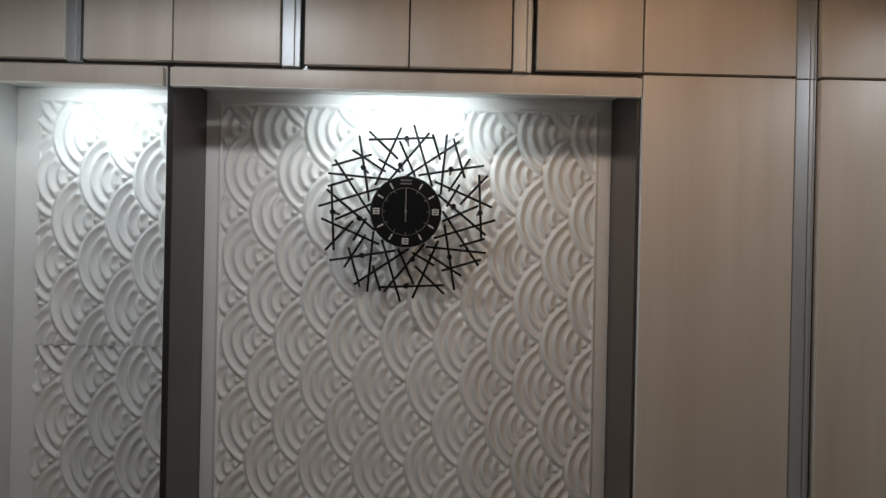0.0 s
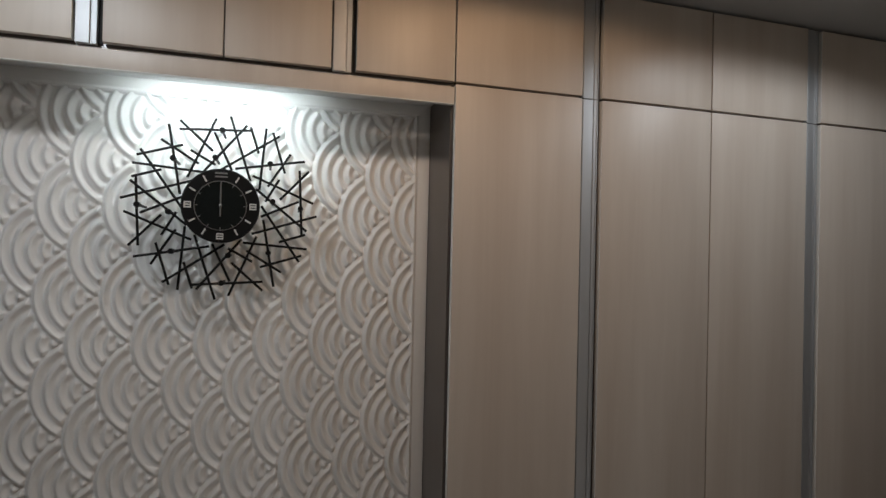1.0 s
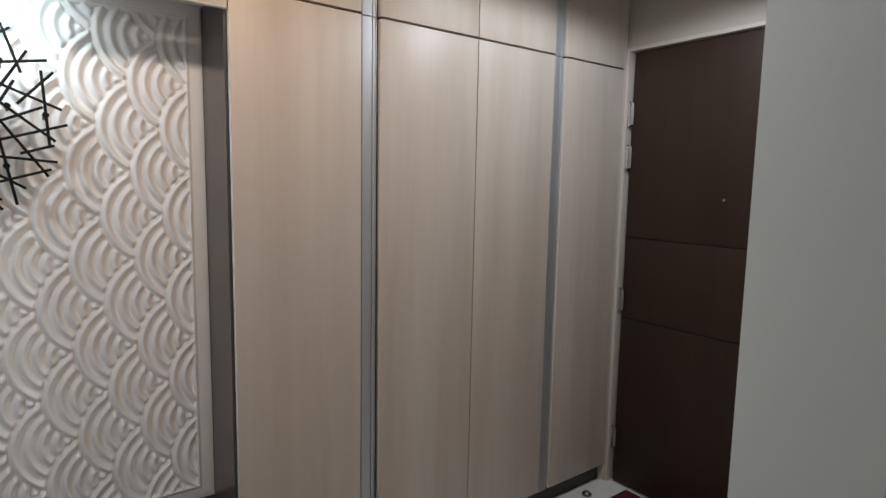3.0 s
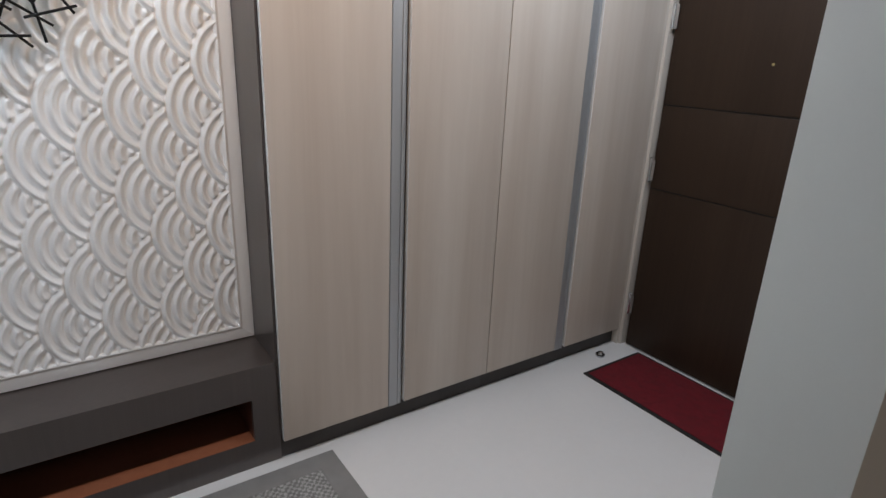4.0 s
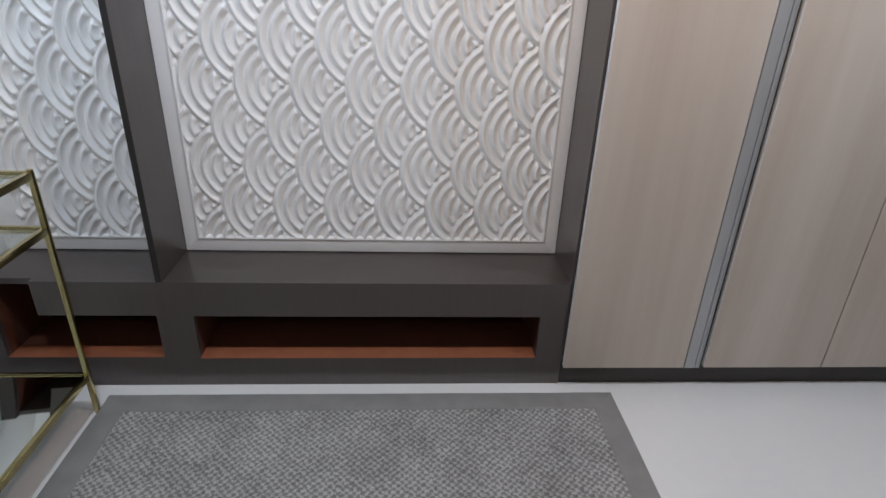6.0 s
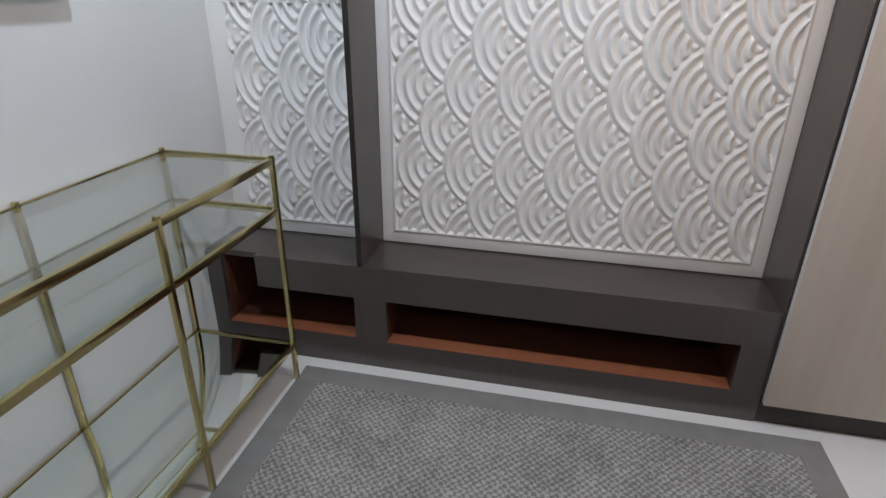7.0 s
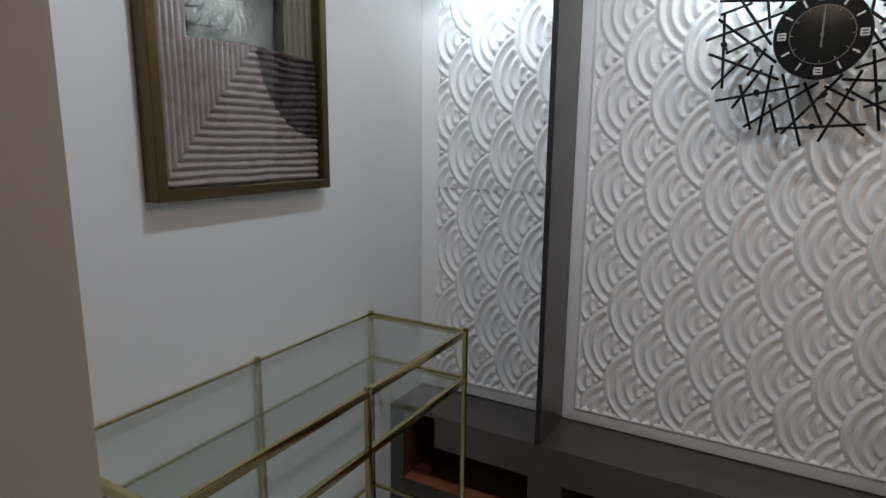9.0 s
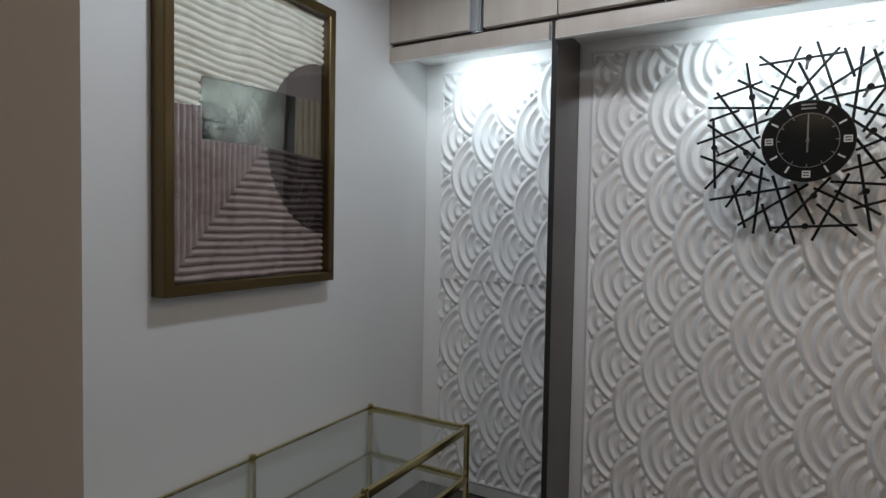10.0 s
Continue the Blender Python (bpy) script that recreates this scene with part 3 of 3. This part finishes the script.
def wall_clock(cx, cz):
    u = thing("wall_clock", (cx, 0.2, cz), "round black wall clock in a burst of crossed black sticks", "clock")
    s = 0.000668
    y0 = 0.128
    for q in range(4):
        ca, sa = (1, 0, -1, 0)[q], (0, 1, 0, -1)[q]
        for k, (ax, az, bx, bz) in enumerate(STICKS):
            y = y0 + 0.011 * (k % 4)
            p = [(cx + s * (x * ca - z * sa), y, cz + s * (x * sa + z * ca)) for x, z in ((ax, az), (bx, bz))]
            bm = bmesh.new()
            rod(bm, p[0], p[1], 0.0036, 8)
            part("stick", bm, BLACK, u)
        for x, z in ((-5, 322), (-30, 205), (191, 192)):
            bm = bmesh.new()
            c = (cx + s * (x * ca - z * sa), y0 + 0.012, cz + s * (x * sa + z * ca))
            rod(bm, (c[0], y0 + 0.010, c[2]), (c[0], y0 + 0.112, c[2]), 0.0038, 10)
            rod(bm, (c[0], y0 - 0.010, c[2]), (c[0], y0 + 0.010, c[2]), 0.0078, 14)
            part("stand_off", bm, BLACK, u)
    r = 0.1025
    part("case", turned(bmesh.new(), [(0.03, 0.215 - 0.08), (r, 0.118), (r, 0.094), (r - 0.003, 0.090), (0.070, 0.090)], 64, "y", (cx, 0, cz)), DIAL, u, "black round clock case")
    part("inner_dial", turned(bmesh.new(), [(0.066, 0.0915), (0.066, 0.0885)], 64, "y", (cx, 0, cz)), DIAL_IN, u, "glossy black inner dial")
    ring = bmesh.new()
    turned(ring, [(0.0668, 0.0905), (0.0685, 0.0905), (0.0685, 0.0872), (0.0668, 0.0872)], 64, "y", (cx, 0, cz), True)
    part("chapter_ring", ring, RING, u, "thin silver ring")
    for h in range(12):
        a = radians(90 - 30 * h)
        rad = Matrix.Translation((cx, 0.0885, cz)) @ Matrix.Rotation(-a, 4, "Y")
        bm = bmesh.new()
        if h % 3:
            box(bm, 0.0745, -0.0012, -0.0022, 0.0925, 0.0008, 0.0022, 0.0005, 1)
        elif h:
            up = Matrix.Translation((cx + 0.0845 * math.cos(a), 0.0885, cz + 0.0845 * math.sin(a)))
            rad = up
            for k in (-1, 0, 1):
                box(bm, -0.009, -0.0012, k * 0.0068 - 0.0019, 0.009, 0.0008, k * 0.0068 + 0.0019, 0.0004, 1)
            for k in (-1, 1):
                box(bm, k * 0.0078 - 0.0014, -0.0011, -0.0085, k * 0.0078 + 0.0014, 0.0007, 0.0085, 0.0004, 1)
        else:
            rad = Matrix.Translation((cx, 0.0885, cz + 0.0845))
            for k in (-1, 1):
                box(bm, -0.016, -0.0008, k * 0.0048 - 0.0022, 0.016, 0.0006, k * 0.0048 + 0.0022, 0.0004, 1)
        bmesh.ops.transform(bm, matrix=rad, verts=bm.verts)
        part("hour_mark", bm, SILVER if h else RING, u, "pale hour mark")
        b2 = bmesh.new()
        box(b2, 0.0595, -0.0010, -0.0012, 0.0665, 0.0006, 0.0012, 0.0003, 1)
        bmesh.ops.transform(b2, matrix=Matrix.Translation((cx, 0.0878, cz)) @ Matrix.Rotation(-a, 4, "Y"), verts=b2.verts)
        part("minute_mark", b2, RING, u)
    for nm, ln, w, y in (("minute_hand", 0.062, 0.0016, 0.0845), ("hour_hand", 0.046, 0.0022, 0.0858)):
        bm = bmesh.new()
        box(bm, cx - w, y - 0.0006, cz - 0.030, cx + w, y + 0.0006, cz + ln, 0.0004, 1)
        part(nm, bm, RING, u, "slim grey hand")
    part("hub", turned(bmesh.new(), [(0.0042, 0.0885), (0.0042, 0.0830), (0.002, 0.0820)], 20, "y", (cx, 0, cz)), RING, u)
    part("movement", turned(bmesh.new(), [(0.05, 0.135), (0.05, 0.246)], 32, "y", (cx, 0, cz)), BLACK, u, "black mount behind the dial")


wall_clock(-0.641, 1.617)


# ---------------------------------------------------------------- framed relief picture
def picture(y0, y1, z0, z1):
    """Bronze box frame on the west wall, with a plaster relief of stripes behind glass."""
    u = thing("framed_picture", (XW, (y0 + y1) / 2, z0), "abstract striped relief picture in a bronze box frame", "picture")
    w, xf = 0.026, XW + 0.046
    for k in range(4):
        bm = bmesh.new()
        prof = [(0, XW + 0.002), (0, xf - 0.003), (0.003, xf), (w - 0.003, xf), (w, xf - 0.003), (w, XW + 0.006)]
        rows = []
        for d, x in prof:
            c = [(y0 + d, z0 + d), (y1 - d, z0 + d), (y1 - d, z1 - d), (y0 + d, z1 - d)]
            a, b = c[k], c[(k + 1) % 4]
            rows.append((bm.verts.new((x, a[0], a[1])), bm.verts.new((x, b[0], b[1]))))
        for (a, b), (c, d) in zip(rows, rows[1:]):
            bm.faces.new((a, b, d, c))
        part("frame_side", bm, BRONZE, u, "bronze lacquered frame bar")
    a0, a1, b0, b1 = y0 + w, y1 - w, z0 + w, z1 - w
    wd, hg = a1 - a0, b1 - b0

    def zone(y, z):
        """0 cream, 1 rose, 2 taupe, 3 olive, 4 plum, 5 mirror."""
        uu = (y - a0) / wd
        disc = np.hypot(y - (a1 + 0.012), (z - 1.600) * 0.93) < 0.224
        low, high = 1.568 + 0.012 * np.sin(uu * 3), 1.715 + 0.02 * uu
        k = np.where(z < low + 0.075, 1, 0)
        k = np.where((uu > 0.17) & (z > low) & (z < high), 5, k)
        k = np.where((k == 1) & (uu > 0.17) & (z > low), 0, k)
        return np.where(disc, np.where(z < low, 4, np.where(z < high, np.where(uu < 0.78, 5, 3), 2)), k)

    def height(y, z):
        uu, vv = (y - a0), z - b0
        k = zone(y, z)
        wob = 0.0022 * np.sin(uu * 31 + 3 * np.sin(vv * 9)) + 0.0015 * np.sin(vv * 47 + uu * 13)
        ell = np.minimum(uu / 0.285, vv / 0.345) * 18.5
        cream = (vv + 0.03 * uu + wob * 1.3) / 0.0190
        plum = (vv + wob * 1.2) / 0.0175
        olive = uu / 0.0235
        s = np.where(k == 0, cream, np.where(k == 1, ell + wob * 20, np.where(k == 4, plum, olive)))
        saw = s - np.floor(s)
        h = np.where(k == 0, (1 - np.abs(2 * saw - 1) ** 3) * 0.0115, np.where(k == 1, np.abs(np.sin(np.pi * s)) ** 0.65 * 0.0140, np.where(k == 4, np.abs(np.sin(np.pi * s)) ** 0.55 * 0.0115, np.where(k == 3, np.abs(np.sin(np.pi * s)) ** 0.8 * 0.0045, np.where(k == 5, (z - 1.56) * 0.044 + uu * 0.012, 0.0012)))))
        return h + np.where((k >= 2) & (k < 5), 0.002, 0)

    st = 0.0018
    ys, zs = np.arange(a0, a1 + st / 2, st), np.arange(b0, b1 + st / 2, st)
    mesh = sheet("relief_art", ys, zs, height, lambda y, z, h: np.stack([XW + 0.010 + h, y, z], -1))
    for m in (CREAM_ART, PINK_ART, TAUPE_ART, OLIVE_ART, PLUM_ART, MIRROR_ART):
        mesh.materials.append(m)
    gy, gz = np.meshgrid((ys[:-1] + ys[1:]) / 2, (zs[:-1] + zs[1:]) / 2)
    mesh.polygons.foreach_set("material_index", zone(gy, gz).ravel().astype(np.int32))
    part("relief_art", mesh, None, u, "striped plaster relief in cream, rose and plum with a tinted mirror band")
    bm = box(bmesh.new(), XW + 0.030, a0 + 0.0005, b0 + 0.0005, XW + 0.032, a1 - 0.0005, b1 - 0.0005)
    for v in bm.verts:
        v.co.x += (v.co.z - b0) * 0.012
    g = part("glass_pane", bm, PICTURE_GLASS, u, "clear picture glass")
    g.visible_shadow = False


picture(-0.868, -0.325, 1.222, 2.000)


# ---------------------------------------------------------------- console table
def console_table():
    x0, x1 = XW + 0.014, -1.490
    ya, ym, yb = -0.098, -0.600, -1.128
    zt, zm, zb = 0.775, 0.622, 0.140
    u = thing("console_table", ((x0 + x1) / 2, ym, 0), "slim brass console table with glass shelves and a mirrored bottom shelf", "console table")
    r = 0.0068

    def bar(name, a, b, w=r, h=r):
        bm = bmesh.new()
        lo = [min(a[k], b[k]) - (0 if abs(a[k] - b[k]) > 0.02 else (w if k < 2 else h)) for k in range(3)]
        hi = [max(a[k], b[k]) + (0 if abs(a[k] - b[k]) > 0.02 else (w if k < 2 else h)) for k in range(3)]
        box(bm, *lo, *hi, 0.0016, 2)
        part(name, bm, BRASS, u)

    for x in (x0, x1):
        for y in (ya, ym, yb):
            bm = bmesh.new()
            box(bm, x - r, y - r, 0.004, x + r, y + r, zt + 0.010, 0.0016, 2)
            leg = part("leg", bm, BRASS, u, "square brass leg")
            part("finial", box(bmesh.new(), x - r + 0.0005, y - r + 0.0005, zt + 0.0102, x + r - 0.0005, y + r - 0.0005, zt + 0.0150, 0.0022, 3), BRASS, leg)
            part("foot", turned(bmesh.new(), [(0.007, 0), (0.008, 0.002), (0.007, 0.0042)], 14, at=(x, y, 0)), BLACK_RUBBER, leg)
        for z in (zt, zm, zb):
            for a, b in ((ya, ym), (ym, yb)):
                back = x == x0
                bar("long_rail", (x, a - r, z + (0.003 if back else -0.001)), (x, b + r, z + (0.003 if back else -0.001)), 0.0045 if back else r, 0.0035 if back else 0.0102)
    for y in (ya, yb):
        for z in (zt, zm, zb):
            bar("end_rail", (x0 + r, y, z - 0.001), (x1 - r, y, z - 0.001), 0.0055, 0.0102)
    for z, nm in ((zt + 0.002, "glass_top"), (zm + 0.002, "glass_shelf"), (zb + 0.002, "glass_shelf")):
        if z < 0.2:
            part("bottom_shelf", B(x0 + r + 0.001, yb + r + 0.001, z - 0.003, x1 - r - 0.001, ya - r - 0.001, z + 0.003, bevel=0.0006), SHELF_MIRROR, u, "mirrored bottom shelf")
            continue
        g = part(nm, B(x0 + r + 0.001, yb + r + 0.001, z - 0.003, x1 - r - 0.001, ya - r - 0.001, z + 0.003, bevel=0.0006), SHELF_GLASS, u, "clear greenish glass shelf")
        g.visible_shadow = False


console_table()


# ---------------------------------------------------------------- rug, doormat, door stopper
def rug():
    x0, x1, y0, y1 = -1.487, 0.170, -1.230, -0.026
    u = thing("rug", ((x0 + x1) / 2, (y0 + y1) / 2, 0), "grey basket-weave rug with a plain grey border", "rug")
    bw = 0.080
    c = [(x0, y0), (x1, y0), (x1, y1), (x0, y1)]
    i = [(x0 + bw, y0 + bw), (x1 - bw, y0 + bw), (x1 - bw, y1 - bw), (x0 + bw, y1 - bw)]
    for k in range(4):
        bm = bmesh.new()
        a, b, d, e = c[k], c[(k + 1) % 4], i[(k + 1) % 4], i[k]
        n = 40
        lo, hi = [], []
        for s in range(n + 1):
            f = s / n
            o = Vector((a[0] + (b[0] - a[0]) * f, a[1] + (b[1] - a[1]) * f, 0))
            q = Vector((e[0] + (d[0] - e[0]) * f, e[1] + (d[1] - e[1]) * f, 0))
            out = (o - q).normalized() * (0.0015 * noise.noise(o * 9))
            lo.append([bm.verts.new((o + out).to_tuple()[:2] + (0.0005,)), bm.verts.new((o + out).to_tuple()[:2] + (0.006,)), bm.verts.new(o.lerp(q, 0.06).to_tuple()[:2] + (0.0082,)), bm.verts.new(o.lerp(q, 0.95).to_tuple()[:2] + (0.0082 + 0.0005 * noise.noise(o * 14),)), bm.verts.new(q.to_tuple()[:2] + (0.0055,))])
        for p, r in zip(lo, lo[1:]):
            for m in range(4):
                bm.faces.new((p[m], r[m], r[m + 1], p[m + 1]))
        part("border", bm, RUG_EDGE, u, "plain grey cloth binding")

    def weave(x, y):
        a, b = x / RUG_CELL, y / RUG_CELL
        p = np.abs(np.sin(np.pi * a)) * np.abs(np.sin(np.pi * b))
        flip = (np.floor(a) + np.floor(b)) % 2
        knot = np.sin(np.floor(a) * 12.9898 + np.floor(b) * 78.233) * 43758.5453
        return 0.0040 + 0.0040 * (0.45 + 0.7 * (knot - np.floor(knot))) * np.sqrt(p) * np.where(flip > 0, 0.5, 1.0) + 0.0006 * np.sin(a * 2.7 + b * 1.3)

    st = RUG_CELL / 3
    mesh = sheet("weave", np.arange(round((x0 + bw) / st) * st, x1 - bw + 0.003, st), np.arange(round((y0 + bw) / st) * st, y1 - bw + 0.003, st), weave, lambda x, y, h: np.stack([x, y, h], -1))
    mesh.materials.append(RUG_WEAVE)
    part("weave", mesh, None, u, "grey basket weave")


rug()


def doormat():
    x0, x1, y0, y1 = 1.400, 1.803, -0.868, -0.124
    u = thing("doormat", ((x0 + x1) / 2, (y0 + y1) / 2, 0), "dark red doormat with a black border", "doormat")
    part("backing", B(x0, y0, 0.0005, x1, y1, 0.006, bevel=0.002), BLACK_RUBBER, u, "black rubber border")
    part("carpet", B(x0 + 0.018, y0 + 0.018, 0.0055, x1 - 0.018, y1 - 0.018, 0.0105, bevel=0.002), RED_MAT, u, "dark red pile")


doormat()
u = thing("door_stopper", (1.605, -0.047, 0), "small steel floor door stopper with black rubber", "door stopper")
part("dome", turned(bmesh.new(), [(0.021, 0.0), (0.021, 0.006), (0.019, 0.016), (0.013, 0.024), (0.005, 0.027)], 32, at=(1.605, -0.047, 0)), CHROME, u)
part("bumper", turned(bmesh.new(), [(0.0215, 0.009), (0.0228, 0.0105), (0.0228, 0.014), (0.0212, 0.0155)], 32, at=(1.605, -0.047, 0)), BLACK_RUBBER, u, "black rubber ring")
